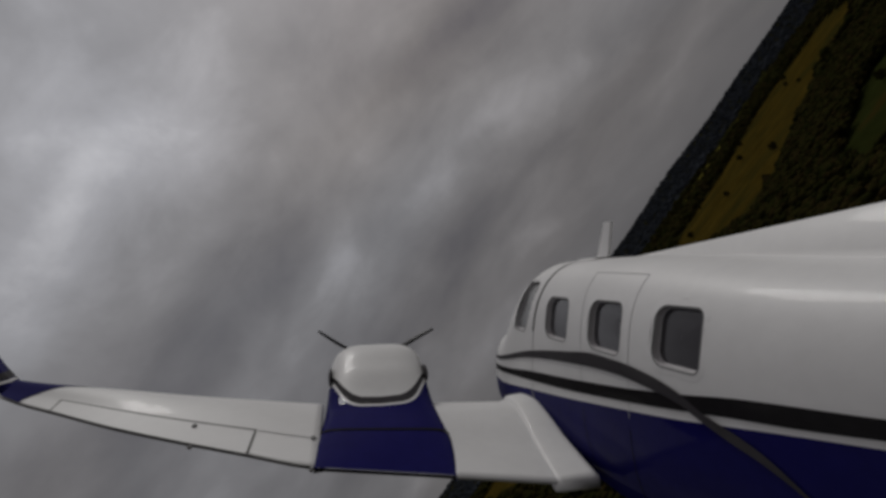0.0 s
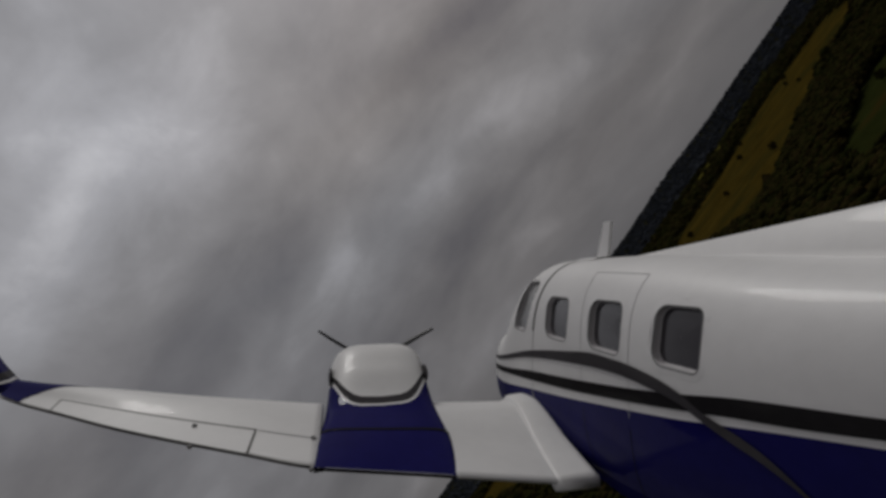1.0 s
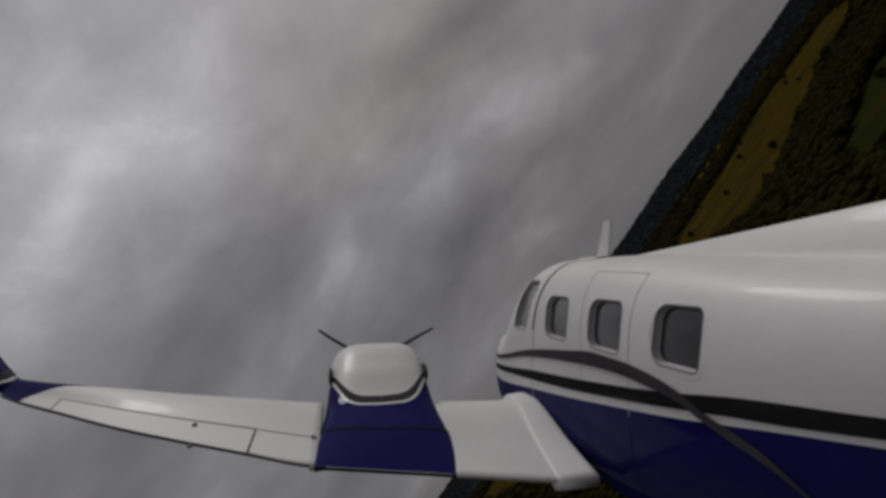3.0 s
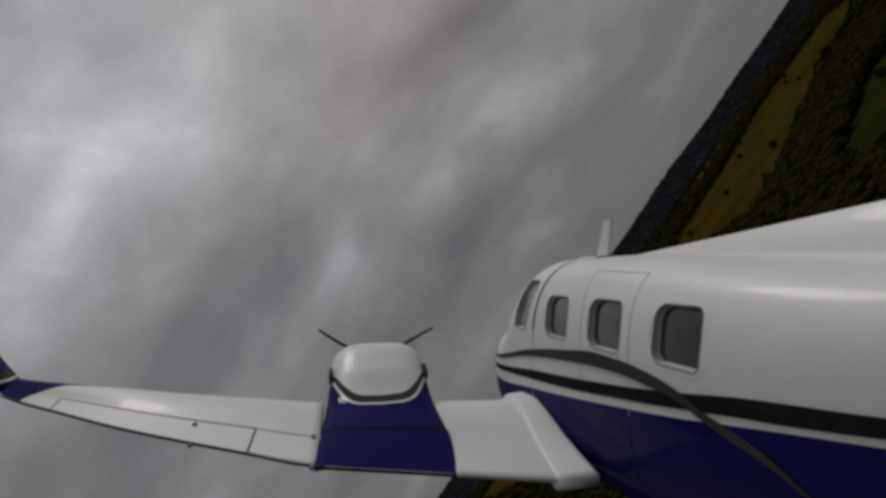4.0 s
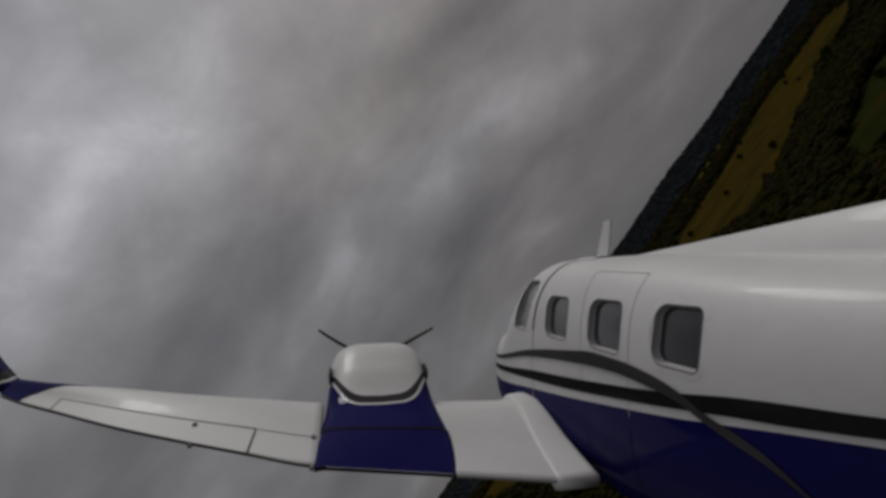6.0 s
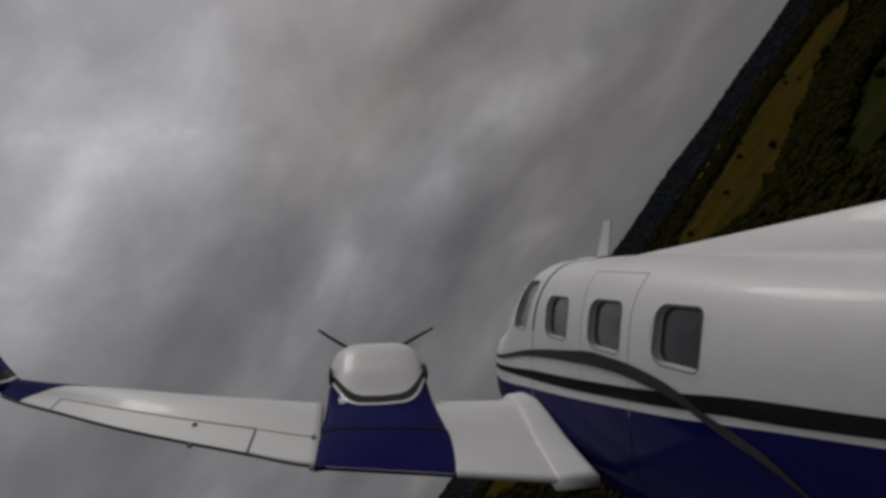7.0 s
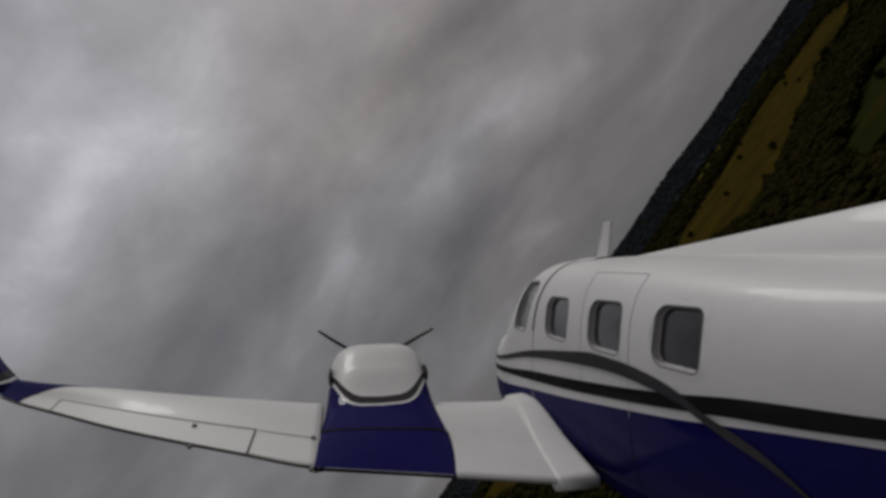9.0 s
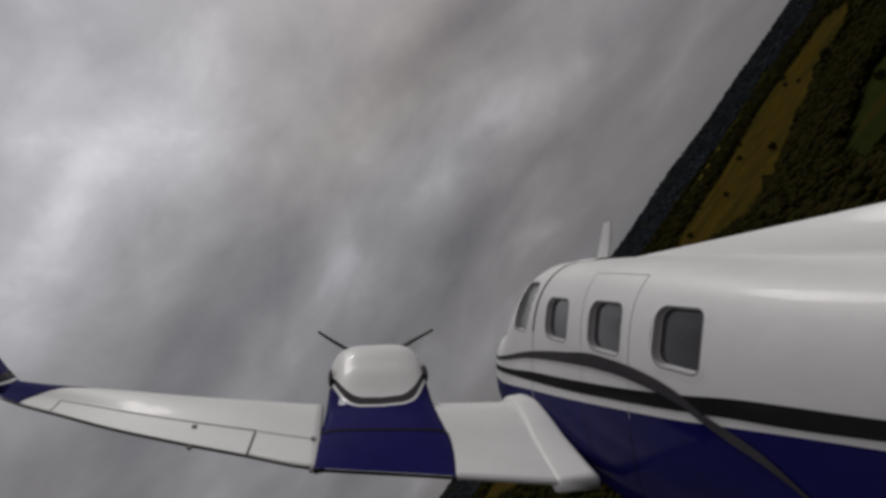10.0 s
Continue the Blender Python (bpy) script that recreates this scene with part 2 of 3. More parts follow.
def build_fuselage():
    ys = list(np.linspace(-1.4, 2.3, 40)) + list(np.linspace(2.325, 5.7, 136)) + list(np.linspace(5.75, 7.86, 50))
    upper = [hull_ring(y, paint_angle(y), math.pi - paint_angle(y), 121) for y in ys]
    lower = [hull_ring(y, paint_angle(y), -math.pi - paint_angle(y), 61) for y in ys]
    verts, faces = loft(upper)
    kept = []
    for f in faces:
        m = sum((Vector(verts[k]) for k in f), Vector()) / 4
        if not (m.x < XC - 0.3 and in_window(m.y, m.z, 0.022)):
            kept.append(f)
    shell = part("fuselage", (verts, kept), WHITE, plane, "glossy white upper fuselage shell")
    part("lower_hull", loft(lower), BLUE, shell, "dark blue painted belly")
    for w in WINDOWS:
        # a smoked pane sunk into the side behind a thin gasket
        steps = ((0.007, -0.003), (0.002, -0.004), (-0.003, 0.002), (-0.005, 0.014), (-0.007, 0.03), (-0.010, 0.042), (-0.016, 0.047))
        rims = [[(side_x(y, z) + d, y, z) for y, z in window_outline(w, g)] for g, d in steps]
        win = part("window", loft(rims[2:], True), SMOKE, plane, "sunken smoked cabin window with rounded corners")
        part("surround", loft([[(side_x(y, z) + d, y, z) for y, z in window_outline(w, g)] for g, d in ((0.062, 0.0015), (0.05, -0.0006), (0.03, -0.0008), (0.006, -0.001))], True), WHITE, win)
        part("gasket", loft(rims[:3], True), GASKET, win, "thin grey gasket")
        edge = window_outline(w, -0.014)
        cy, cz = sum(p[0] for p in edge) / len(edge), sum(p[1] for p in edge) / len(edge)
        rings = [[(side_x(cy + (y - cy) * q, cz + (z - cz) * q) + 0.0475, cy + (y - cy) * q, cz + (z - cz) * q) for y, z in edge] for q in (1.0, 0.8, 0.6, 0.4, 0.2, 0.01)]
        part("pane", loft(rings, True), SKY_GREY if w is WINDOWS[-1] else GLASS, win, "cockpit side pane with reflected sky grey in its colour" if w is WINDOWS[-1] else "dark tinted pane")


def band(name, top, bottom, y0, y1, off, mat, label, steps=90, rows=5):
    rings = []
    for y in np.linspace(y0, y1, steps):
        a, b = top(y), bottom(y)
        rings.append([(side_x(y, b + (a - b) * k / rows) - off, float(y), b + (a - b) * k / rows) for k in range(rows + 1)])
    part(name, loft(rings), mat, plane, label)


def build_stripes():
    top = curve([(1.0, -.50), (1.56, -.59), (1.94, -.634), (2.25, -.674), (2.66, -.746), (3.265, -.838), (4.19, -.957), (5.0, -1.049), (5.78, -1.158), (6.6, -1.235), (7.4, -1.28)])
    low = curve([(1.0, -.58), (1.56, -.674), (1.95, -.737), (2.26, -.779), (2.67, -.843), (3.27, -.933), (4.19, -1.058), (5.0, -1.146), (5.79, -1.229), (6.6, -1.295), (7.4, -1.32)])
    band("black_stripe", top, low, 1.0, 7.2, 0.006, BLACK, "black stripe along the fuselage side")
    top = curve([(1.5, -1.30), (1.862, -1.023), (2.10, -.90), (2.26, -.853), (2.45, -.81), (2.667, -.73), (2.934, -.68), (3.266, -.656), (3.584, -.654), (4.18, -.717), (4.98, -.832), (6.23, -1.081), (7.2, -1.19)])
    low = curve([(1.5, -1.31), (1.90, -1.026), (2.10, -.951), (2.265, -.912), (2.45, -.862), (2.664, -.797), (2.93, -.768), (3.261, -.753), (3.578, -.763), (4.174, -.812), (4.987, -.905), (6.237, -1.126), (7.2, -1.21)])
    band("grey_swoosh", top, low, 1.5, 7.0, 0.011, GREY, "curved grey swoosh stripe crossing the black one", 140)


def hoop(y0, lean, width, mat, lo, hi, off=0.005):
    """A panel joint round the left side and roof."""
    rings = []
    for k in range(50):
        a = lo + (hi - lo) * k / 49
        r = []
        for y in (y0, y0 + width):
            yy = y + lean * math.sin(a)
            r.append(hull_ring(yy, a, a + 0.01, 2, off)[0])
        rings.append(r)
    part("panel_joint", loft(rings), mat, plane)


def build_top():
    hoop(4.93, -0.14, 0.034, DEEP, 0.15, 2.2)
    hoop(4.93, -0.14, 0.014, SEAM, -0.5, 0.15, 0.004)
    for y, lean in ((3.86, 0.12), (3.17, 0.05)):
        hoop(y, lean, 0.007, SEAM, -0.05, 0.92, 0.003)
        hoop(y, lean, 0.009, BLACK, -1.0, -0.1, 0.003)
    # head of the cabin door between the two joints
    rows = [[hull_ring(float(y), a, a + .01, 2, 0.003)[0] for a in (.915, .926)] for y in np.linspace(3.21, 3.96, 24)]
    part("door_joint", loft(rows), SEAM, plane)
    rows = [[hull_ring(float(y), a, a + .01, 2, 0.004 + .012 * math.sin(math.pi * (a - 1.28) / .28))[0] for a in np.linspace(1.28, 1.56, 8)] for y in np.linspace(4.46, 4.84, 12)]
    part("antenna_base", loft(rows), WHITE, plane, "small white pad under the antenna")
    part("antenna", solid([(2.66, 4.77, .09), (2.66, 4.54, .09), (2.68, 4.49, .505), (2.68, 4.63, .515)], (0.03, 0, 0)), WHITE, plane, "small upright white antenna blade", False)
    ys = np.linspace(4.45, -0.9, 40)
    rings = []
    for y in ys:
        base = roof_line(float(y)) - 0.03
        top = curve([(4.45, .125), (2.0, .358), (.9, .47), (.55, .62), (-.3, 1.7), (-.9, 1.72)])(y)
        w = 0.012 + 0.05 * min(1, (4.45 - y) / 3)
        rings.append([(XC - w * 2.2, y, base), (XC - w, y, base + (top - base) * .25), (XC - w * .55, y, top - 0.012), (XC, y, top), (XC + w * .55, y, top - 0.012), (XC + w, y, base + (top - base) * .25), (XC + w * 2.2, y, base)])
    part("tail_fin", loft(rings, False, True), WHITE, plane, "white dorsal fin rising to the tail")
    for side in (-1, 1):
        ring = lambda x, c0, c1: [(x, c0 + (c1 - c0) * u, -.24 + .04 * math.sin(math.pi * min(1, u * 1.2)) * s) for u, s in ((0, 0), (.2, 1), (.5, 1), (.8, 1), (1, 0), (.8, -1), (.5, -1), (.2, -1))]
        part("tailplane", loft([ring(XC + side * .2, -1.2, .1), ring(XC + side * 2.95, -.9, -.1)], True, True), WHITE, plane)


# wing stations: x, trailing edge, leading edge, crest height
WING = ((2.15, 3.62, 5.75, .27), (1.0, 3.62, 5.45, .205), (-.17, 3.65, 5.25, .115), (-.665, 3.81, 5.16, .12), (-1.21, 4.0, 5.08, .122),
        (-1.655, 4.18, 5.03, .125), (-2.16, 4.44, 5.02, .11), (-2.47, 4.60, 5.06, .09), (-2.74, 4.78, 5.14, .07))
wing_te = curve([(s[0], s[1]) for s in WING])
wing_le = curve([(s[0], s[2]) for s in WING])
wing_up = curve([(s[0], s[3]) for s in WING])
CREST = curve([(0, 0.0), (.15, .20), (.3, .43), (.5, .85), (.62, 1.0), (.8, .88), (.93, .5), (1.0, 0.1)])


def wing_point(x, u, under=False, off=0.0):
    """u runs from the trailing edge (0) to the leading edge (1)."""
    ref = -1.375 - 0.147 * x
    y = wing_te(x) + (wing_le(x) - wing_te(x)) * u
    z = ref - 0.03 * math.sin(math.pi * u) - 0.02 if under else ref + wing_up(x) * CREST(u) + off
    return (x, y, z)


def wing_patch(x0, x1, u0, u1, off, nx=30, nu=8, skew=0.0):
    """A sheet on the wing's top; skew slants its inboard end."""
    return loft([[wing_point(x0 + (x1 - x0) * i / nx + skew * (1 - i / nx) * (j / nu) ** 2, u0 + (u1 - u0) * j / nu, False, off) for j in range(nu + 1)] for i in range(nx + 1)])


def build_wing(side):
    for x0, x1 in ((1.93, .86), (-.15, -2.74)):
        rings = []
        for x in np.linspace(x0, x1, 40):
            x = float(x)
            ring = [wing_point(x, u) for u in np.linspace(0, 1, 22)] + [wing_point(x, u, True) for u in np.linspace(1, 0, 10)]
            rings.append([(2 * XC - p[0], p[1], p[2]) for p in ring] if side > 0 else ring)
        wing = part("wing", loft(rings, True, True), WHITE, plane, "white wing panel" if x0 > 0 else "long white tapered outer wing")
    if side > 0:
        return
    part("tip_paint", wing_patch(-2.52, -2.74, 0, 1, 0.006, skew=.62), BLUE, wing, "blue painted wing tip")
    part("aileron", wing_patch(-.655, -2.21, 0.0, 0.275, 0.006), WHITE, wing, "white hinged aileron")
    part("hinge_gap", wing_patch(-.637, -2.225, 0.275, 0.297, 0.005), HINGE, wing)
    part("hinge_gap", wing_patch(-.637, -.652, 0.0, 0.275, 0.005, 2), HINGE, wing)
    part("hinge_gap", wing_patch(-2.21, -2.225, 0.0, 0.275, 0.005, 2), HINGE, wing)
    part("flap_gap", wing_patch(-.17, -.63, 0.285, 0.294, 0.006, 6), SEAM, wing)
    lip = [[(x, wing_te(x) - 0.006 * c, -1.375 - 0.147 * x - 0.005 + 0.009 * s) for c, s in ((0, 1), (1, .4), (1, -1.2), (0, -1.6), (-1, -1.2), (-1, .4))] for x in (float(v) for v in np.linspace(-.2, -2.7, 40))]
    part("trailing_edge", loft(lip, True, True), HINGE, wing, "thin grey trailing edge")
    for x, u, low in ((-1.10, .22, False), (-1.06, -.015, True), (-.20, .28, False), (-.19, -.01, True)):
        p = Vector(wing_point(x, max(u, 0), False, 0.012)) + Vector((0, -0.005 if low else 0, -0.032 if low else 0))
        bm = bmesh.new()
        bmesh.ops.create_cube(bm, size=1, matrix=Matrix.Translation(p) @ Matrix.Diagonal((.036, .04, .03, 1)))
        bmesh.ops.bevel(bm, geom=bm.edges[:], offset=0.008, segments=2, affect="EDGES")
        bm.verts.index_update()
        part("control_horn", ([v.co.copy() for v in bm.verts], [tuple(v.index for v in f.verts) for f in bm.faces]), SEAM, wing, "small grey control horn", False)
        bm.free()
    # upturned tip
    rings = []
    for k in range(12):
        q = k / 11
        x, z = -2.72 - .38 * q - .06 * math.sin(q * 1.5), -.975 + .50 * q**1.25
        y0, y1 = 4.78 + .22 * q, 5.14 + .12 * q
        t = .035 * (1 - .6 * q)
        rings.append([(x - t, (y0 + y1) / 2, z), (x, y0, z), (x + t, (y0 + y1) / 2, z), (x, y1, z)])
    tip = part("winglet", loft(rings, True, True), BLUE, plane, "blue upturned winglet")
    for label, mat, steps in (("grey_band", GREY, (3.0, 4.2)), ("pinstripe", WHITE, (2.35, 2.8))):
        band_rings = []
        for k in steps:
            q = k / 11
            x, z = -2.72 - .38 * q - .06 * math.sin(q * 1.5), -.975 + .50 * q**1.25
            y0, y1 = 4.78 + .22 * q, 5.14 + .12 * q
            t = .035 * (1 - .6 * q) + .004
            band_rings.append([(x - t, (y0 + y1) / 2, z), (x, y0 - .004, z), (x + t, (y0 + y1) / 2, z), (x, y1 + .004, z)])
        part(label, loft(band_rings, True), mat, tip)
    # root fillet
    rings = []
    for k in range(24):
        q = k / 23
        y = 3.60 + 2.25 * q
        z0 = wing_point(2.0, min(1, max(0, (y - 3.62) / 2.1)))[2]
        wide = .26 * (1 - q) ** 0.8 + .09
        x1 = 1.975 + .03 * q
        x0 = x1 - wide
        rise = .07 + .015 * q
        tuck = z0 - .02 - .14 * min(1, q * 3)
        # a short chamfer, then a flat top that rises towards the hull
        profile = ((0, -.01), (.03, rise * .30), (.12, rise * .72), (.16, rise * .80), (.22, rise * .84), (.45, rise * .90), (.70, rise * .96), (.94, rise))
        rings.append([(x0 + wide * u, y, z0 + v) for u, v in profile] + [(x1 + .02, y, z0 + rise * 1.02), (x1 + .03 + .17 * min(1, q * 3), y, tuck), (x0 + .05, y, tuck)])
    part("root_fairing", loft(rings, True, True), WHITE, plane, "white ridged fairing at the wing root")


# nacelle stations: y, centre, half width, top, bottom
NACELLE = ((3.63, .343, .515, -1.425, -1.46), (4.2, .385, .55, -1.305, -1.62), (4.7, .395, .535, -1.205, -1.75), (5.2, .405, .515, -.95, -1.8), (5.6, .415, .515, -.815, -1.8),
           (6.0, .44, .48, -.845, -1.75), (6.35, .46, .38, -.93, -1.6), (6.5, .47, .24, -1.05, -1.42))


def build_nacelle(side):
    cx, hw, zt, zb = (curve([(s[0], s[k]) for s in NACELLE]) for k in (1, 2, 3, 4))
    n = 49

    def point(s, k, off=0.0):
        a = math.pi * (1.12 - 1.24 * k / (n - 1))
        c, sn = math.cos(a), math.sin(a)
        joint = 4.68 + .62 * abs(c) ** 1.45
        y = 3.63 + .58 * s / .27 if s < .27 else 4.21 + (joint - 4.21) * (s - .27) / .23 if s < .5 else joint + (6.5 - joint) * (s - .5) / .5
        w, t, b = hw(y) + off, zt(y) + off, zb(y)
        power = 2 / (4.4 + 4.0 * max(0.0, (4.9 - y) / 1.27))
        x = cx(y) + w * math.copysign(abs(c) ** power, c)
        mid = t - (t - b) * .62
        z = mid + (t - mid) * math.copysign(abs(sn) ** power, sn) - .147 * (x - cx(y)) * max(0.0, min(1.0, (4.7 - y) / 1.05))
        if side > 0:
            x = 2 * XC - x
        return (x, y, z)

    def skin(s0, s1, steps, off=0.0):
        return loft([[point(s0 + (s1 - s0) * i / steps, k, off) for k in range(n)] for i in range(steps + 1)])

    nac = part("engine_nacelle", skin(.53, 1.0, 40), WHITE, plane, "white engine nacelle cowl over the wing")
    part("rear_fairing", skin(.27, .485, 16), BLUE, nac, "dark blue rear of the nacelle")
    part("flap", skin(0, .262, 12, 0.004), BLUE, nac, "blue flap panel behind the nacelle")
    part("flap_gap", skin(.258, .274, 2, 0.008), BLACK, nac)
    aft = [point(0, k) for k in range(9, 40)]
    # blue flap's underside lip; black colour stands for the shade beneath
    part("flap_edge", loft([aft, [(x, y - .004, z - .022) for x, y, z in aft], [(x, y + .05, z - .034) for x, y, z in aft]]), BLACK, nac, "underside lip of the flap, coloured black for its shade")
    part("pinstripe", skin(.485, .50, 2), WHITE, nac, "thin white pinstripe")
    part("dark_stripe", skin(.50, .53, 3), GREY, nac, "dark grey stripe")
    if side > 0:
        return
    for x in (-.085, .895):
        bm = bmesh.new()
        bmesh.ops.create_uvsphere(bm, u_segments=16, v_segments=10, radius=1, matrix=Matrix.Translation((x, 5.25, -1.06)) @ Matrix.Diagonal((.022, .18, .085, 1)))
        bm.verts.index_update()
        part("exhaust_stub", ([v.co.copy() for v in bm.verts], [tuple(v.index for v in f.verts) for f in bm.faces]), GREY, nac, "dark grey exhaust blister")
        bm.free()
    # propeller
    hub = Vector((.49, 6.68, -1.19))
    rings = []
    for k in range(14):
        q = k / 13
        r = .17 * math.sqrt(max(0.0, 1 - q * q)) + .002
        rings.append([(hub.x + r * math.cos(a), hub.y - .14 + .34 * q, hub.z + r * math.sin(a)) for a in np.linspace(0, 2 * math.pi, 20, endpoint=False)])
    prop = part("propeller", loft(rings, True, True), PROP, plane, "black propeller spinner with slim blades")
    for turn in (29, 149, 269):
        rings = []
        for k in range(14):
            q = k / 13
            r = .12 + .76 * q
            chord = .022 + .022 * math.sin(math.pi * min(1, q * .9 + .1)) * (1 - .5 * q)
            twist = radians(62 - 22 * q)
            bend = .02 * math.sin(q * 3)
            cs = [(chord, 0), (0, .012), (-chord, 0), (0, -.012)]
            pts = []
            for a, b in cs:
                u, v = a * math.cos(twist) - b * math.sin(twist), a * math.sin(twist) + b * math.cos(twist)
                ang = radians(turn)
                pts.append((hub.x + r * math.cos(ang) - (u + bend) * math.sin(ang), hub.y + v, hub.z + r * math.sin(ang) + (u + bend) * math.cos(ang)))
            rings.append(pts)
        part("blade", loft(rings, True, True), PROP, prop, "slim black propeller blade")


build_fuselage()
build_stripes()
build_top()
for side in (-1, 1):
    build_wing(side)
    build_nacelle(side)


# ---------------------------------------------------------------- land
def height(x, y):
    r = math.hypot(x, y)
    far = max(0.0, min(1.0, (r - 2200) / 2300))
    return far * far * (62 + 40 * noise.noise((x / 900, y / 900, 0.3))) + 3.0 * noise.noise((x / 300, y / 300, 4.0)) * min(1, r / 600)


def build_ground():
    radii = [0, 60, 120, 180] + [180 * (4850 / 180) ** (k / 44) for k in range(1, 45)]
    n = 144
    verts, faces = [], []
    for r in radii:
        for k in range(n):
            a = 2 * math.pi * k / n
            x, y = r * math.cos(a), r * math.sin(a)
            verts.append((x, y, height(x, y)))
    for i in range(len(radii) - 1):
        for k in range(n):
            q = (k + 1) % n
            faces.append((i * n + k, (i + 1) * n + k, (i + 1) * n + q, i * n + q))
    tagged(mesh_object("ground", verts, faces, LAND), "dark rough grassland under the woods", "ground", kind="structure")


FIELDS = (
    ("ochre field of dry grass between woods", OCHRE, ((195, 500), (290, 545), (400, 640), (560, 730), (760, 880), (930, 1180), (700, 1230), (480, 1090), (270, 1000), (180, 760))),
    ("narrow yellow field beyond the woods", YELLOW, ((330, 1330), (560, 1420), (860, 1560), (1250, 1800), (1230, 1930), (820, 1720), (540, 1580), (320, 1450))),
    ("ochre field beside the woods below the wing", OCHRE, ((-480, 1280), (-300, 930), (-200, 740), (-140, 790), (-220, 1060), (-370, 1420))),
    ("dark green meadow enclosed by woods", MEADOW, ((150, 290), (225, 385), (320, 455), (385, 455), (320, 370), (215, 290))),
)


def inside(poly, x, y):
    hit = False
    for (ax, ay), (bx, by) in zip(poly, poly[1:] + poly[:1]):
        if (ay > y) != (by > y) and x < (bx - ax) * (y - ay) / (by - ay) + ax:
            hit = not hit
    return hit


def build_fields():
    for label, mat, poly in FIELDS:
        # rounded, slightly ragged borders, draped over the land
        fine = []
        m = len(poly)
        for i in range(m):
            a, b, c, d = (Vector(poly[(i + k) % m]) for k in (-1, 0, 1, 2))
            for k in range(8):
                t = k / 8
                p = 0.5 * (2 * b + (c - a) * t + (2 * a - 5 * b + 4 * c - d) * t * t + (3 * b - a - 3 * c + d) * t**3)
                fine.append((p.x + 5 * noise.noise((p.x / 30, p.y / 30, 1)), p.y + 5 * noise.noise((p.x / 30, p.y / 30, 7))))
        bm = bmesh.new()
        vs = [bm.verts.new((x, y, height(x, y) + 1.2)) for x, y in fine]
        bm.faces.new(vs)
        bmesh.ops.triangulate(bm, faces=bm.faces[:])
        bmesh.ops.subdivide_edges(bm, edges=[e for e in bm.edges if e.calc_length() > 60], cuts=3, use_grid_fill=True)
        for v in bm.verts:
            v.co.z = height(v.co.x, v.co.y) + 1.2
        bmesh.ops.recalc_face_normals(bm, faces=bm.faces)
        me = bpy.data.meshes.new("field")
        bm.to_mesh(me)
        bm.free()
        me.materials.append(mat)
        tagged(new("field", me), label, "field", kind="structure")


def ico():
    bm = bmesh.new()
    bmesh.ops.create_icosphere(bm, subdivisions=1, radius=1)
    bm.verts.index_update()
    v = np.array([tuple(p.co) for p in bm.verts])
    f = np.array([[p.index for p in g.verts] for g in bm.faces])
    bm.free()
    return v, f


def woodland(name, label, near, far, spacing, clumps, size, rng, mat, west, east):
    """Uneven crowns, each of several leafy clumps; open where the fields lie."""
    bv, bf = ico()
    centres, radii = [], []
    y = near
    while y < far:
        x = west if west > 5 else west * y
        while x < (east if east > 5 else east * y):
            px, py = x + rng.uniform(-.45, .45) * spacing, y + rng.uniform(-.45, .45) * spacing
            x += spacing
            if any(inside(poly, px, py) for _, _, poly in FIELDS):
                continue
            if noise.noise((px / 130, py / 130, 2.0)) > 0.52 and rng.random() < .8:
                continue
            tall = size * rng.uniform(.7, 1.35)
            base = height(px, py)
            for _ in range(clumps):
                a, q = rng.uniform(0, 2 * math.pi), math.sqrt(rng.random())
                up = rng.random()
                spread = tall * .55 * q * math.sin(math.pi * (0.25 + 0.6 * up))
                centres.append((px + spread * math.cos(a), py + spread * math.sin(a), base + tall * (.45 + .5 * up)))
                radii.append(tall * rng.uniform(.12, .25) * (3.4 if clumps < 5 else 2.2 if clumps < 9 else 1.4))
        y += spacing
    n = len(centres)
    g = np.random.default_rng(5)
    c, r = np.array(centres), np.array(radii)
    v = bv[None] * r[:, None, None] * g.uniform(.72, 1.28, (n, len(bv), 1)) * np.array((1, 1, .5 if clumps > 3 else .3))
    v = (v + c[:, None]).reshape(-1, 3)
    f = (bf[None] + (np.arange(n) * len(bv))[:, None, None]).reshape(-1, 3)
    me = bpy.data.meshes.new(name)
    me.vertices.add(len(v))
    me.vertices.foreach_set("co", v.ravel())
    me.loops.add(f.size)
    me.loops.foreach_set("vertex_index", f.ravel())
    me.polygons.add(len(f))
    me.polygons.foreach_set("loop_start", np.arange(len(f)) * 3)
    me.update(calc_edges=True)
    me.shade_smooth()
    me.materials.append(mat)
    tagged(new(name, me), label, "woodland", kind="stuff")


build_ground()
build_fields()
rng = random.Random(11)
woodland("woodland", "dense dark green broadleaf woods with autumn tints", 140, 640, 6.6, 17, 10, rng, LEAVES, 60, 1.1)
woodland("valley_woodland", "dark green broadleaf woods below the wing", 140, 640, 11, 9, 11, rng, LEAVES, -0.62, 60)
woodland("distant_woodland", "dark woods further off across the valley", 640, 1700, 17, 5, 13, rng, LEAVES, -0.62, 1.25)
# these far trees wear the haze-blue colour instead of leaf green
woodland("hillside_woodland", "far wooded hills along the horizon, distance haze in their bluish colour", 1700, 4700, 42, 3, 17, rng, HAZE_HILLS, -0.62, 1.25)


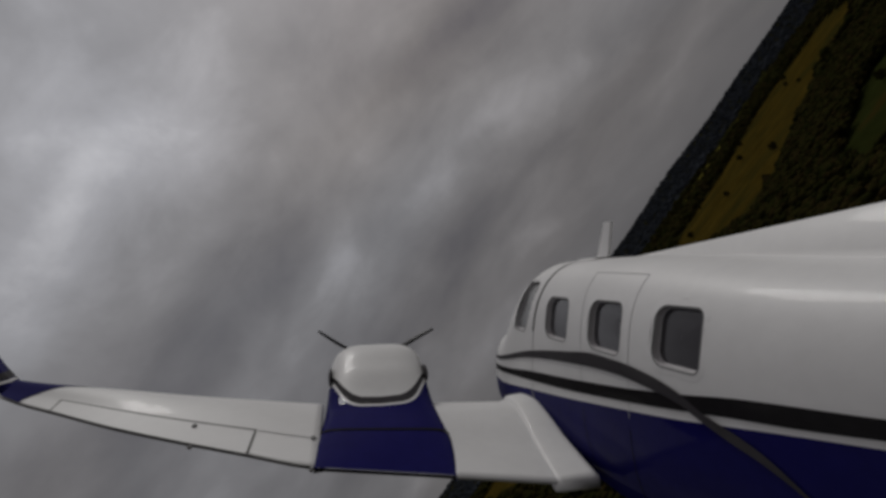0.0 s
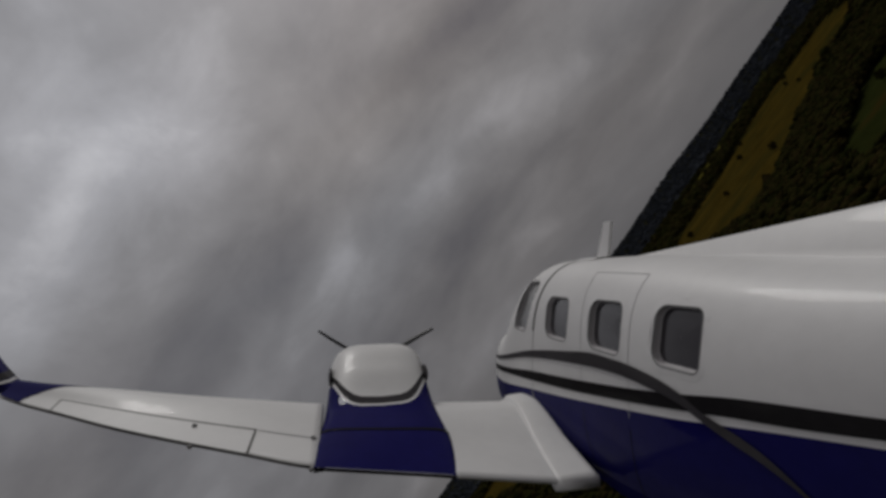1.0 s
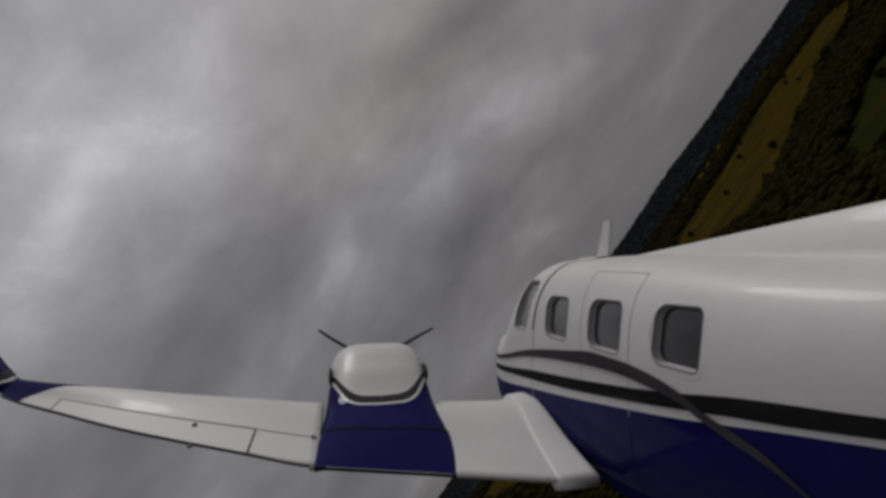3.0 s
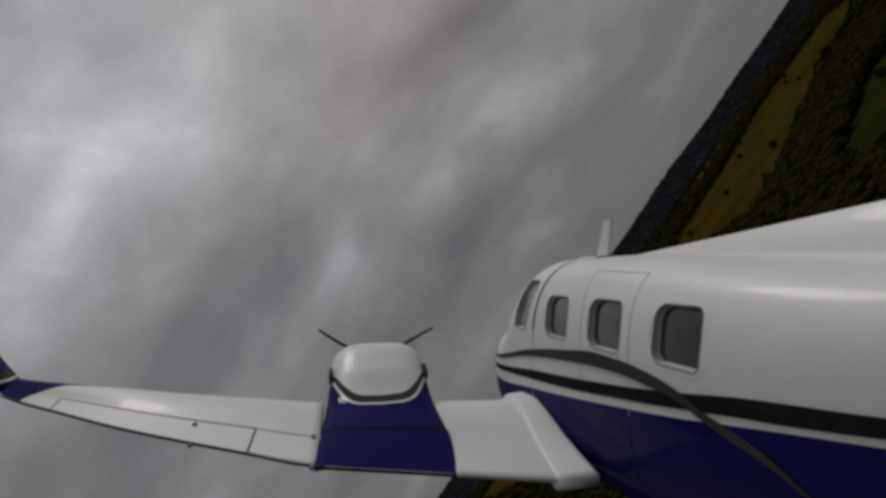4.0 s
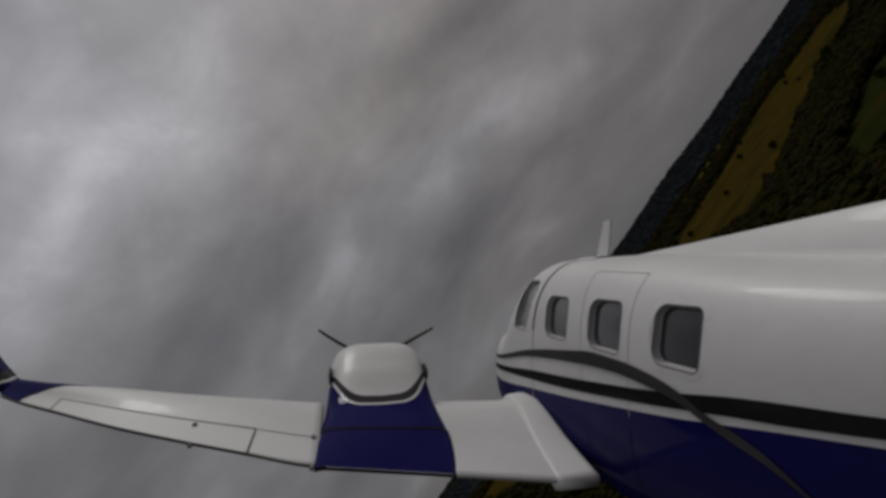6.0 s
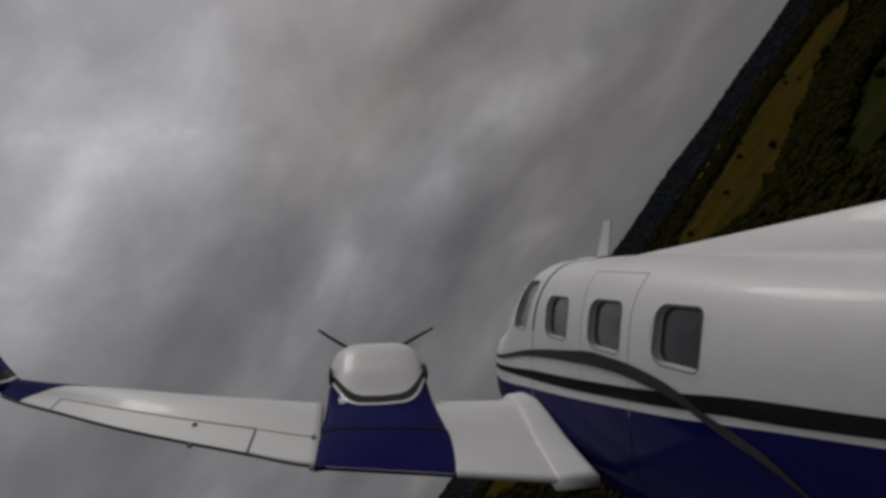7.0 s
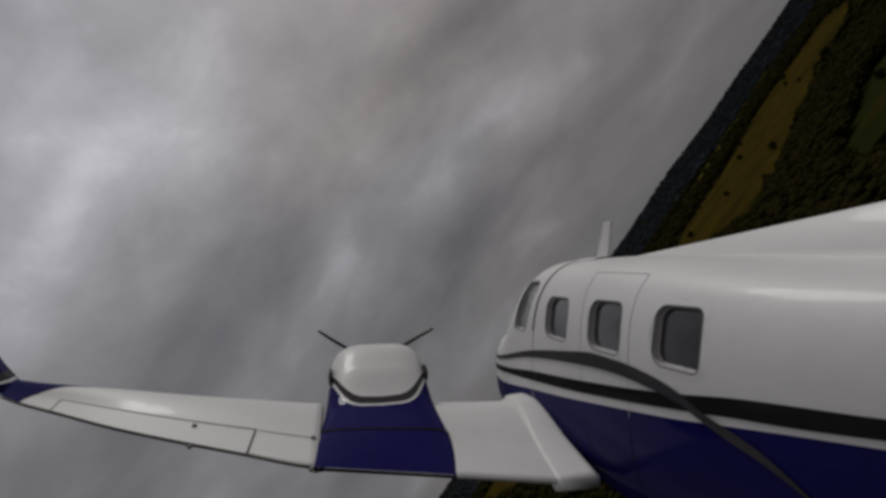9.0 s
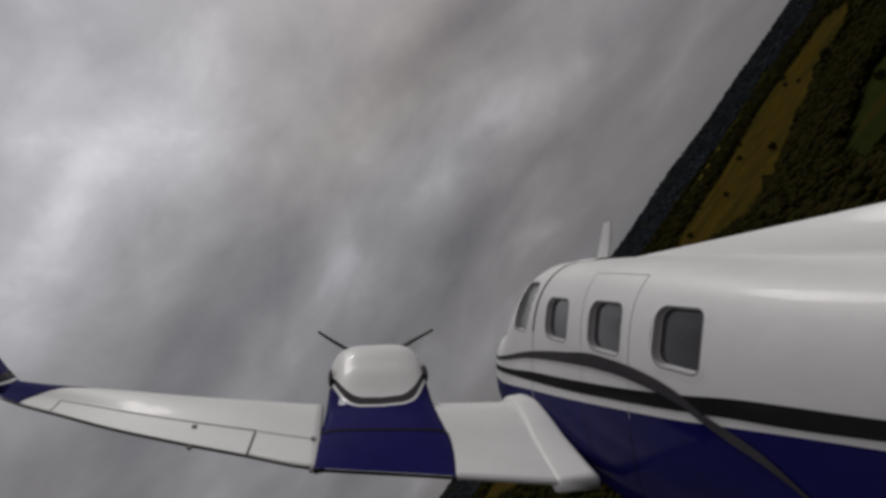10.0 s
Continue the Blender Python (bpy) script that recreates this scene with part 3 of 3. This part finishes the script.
# ---------------------------------------------------------------- single trees in the meadow and along the field edges
def build_tree(size, seed):
    """A tapered trunk with limbs under a crown of many leafy clumps."""
    pick = random.Random(seed)
    tree = tagged(new("tree"), "dark green broadleaf tree at the edge of a field", "tree", "trees along the fields")
    verts, faces = [], []

    def limb(a, b, r0, r1):
        a, b = Vector(a), Vector(b)
        turn = (b - a).to_track_quat("Z", "Y").to_matrix()
        k0 = len(verts)
        for p, r in ((a, r0), (a.lerp(b, .5), (r0 + r1) * .52), (b, r1)):
            for k in range(7):
                verts.append(p + turn @ Vector((r * math.cos(k * .8976), r * math.sin(k * .8976), 0)))
        for i in range(2):
            for k in range(7):
                q = (k + 1) % 7
                faces.append((k0 + i * 7 + k, k0 + i * 7 + q, k0 + i * 7 + 7 + q, k0 + i * 7 + 7 + k))

    limb((0, 0, -.5), (0, 0, size * .5), size * .05, size * .03)
    for k in range(5):
        a = k * 1.26 + pick.uniform(-.3, .3)
        limb((0, 0, size * (.25 + .05 * k)), (size * .28 * math.cos(a), size * .28 * math.sin(a), size * (.5 + .06 * k)), size * .022, size * .008)
    trunk = mesh_object("trunk", verts, faces, BARK)
    trunk.parent = tree
    bv, bf = ico()
    cv, cf = [], []
    g = np.random.default_rng(seed)
    for k in range(60):
        a, q, up = pick.uniform(0, 6.283), math.sqrt(pick.random()), pick.random()
        wide = size * .46 * q * math.sin(math.pi * (.2 + .68 * up)) * pick.uniform(.8, 1.2)
        r = size * pick.uniform(.06, .14)
        c = np.array((wide * math.cos(a), wide * math.sin(a), size * (.3 + .68 * up)))
        cf += [tuple(int(i) + len(cv) for i in f) for f in bf]
        cv += [tuple(v) for v in bv * r * g.uniform(.6, 1.3, (len(bv), 1)) + c]
    crown = mesh_object("crown", cv, cf, LEAVES, False)
    crown.parent = tree
    return tree


BARK = surface("tree_bark", (0.05, 0.04, 0.03), 0.9, sheen=0.0, wear=0.3, scale=2.0)
spots = ((255, 560), (330, 640), (470, 700), (300, 760), (420, 900), (560, 860), (640, 1010), (240, 820), (350, 1010), (520, 1060), (720, 1120),
         (205, 310), (290, 400), (350, 430), (-250, 960), (-330, 1180), (450, 1420), (700, 1520), (960, 1660))
kinds = [build_tree(9.0, 3), build_tree(11.5, 7), build_tree(7.0, 12)]
for k, (x, y) in enumerate(spots):
    where = pose(x, y, height(x, y) + 0.6, 0, 0, k * 67)
    if k < 3:
        kinds[k].matrix_world = where
    else:
        copy_thing(kinds[k % 3], where)
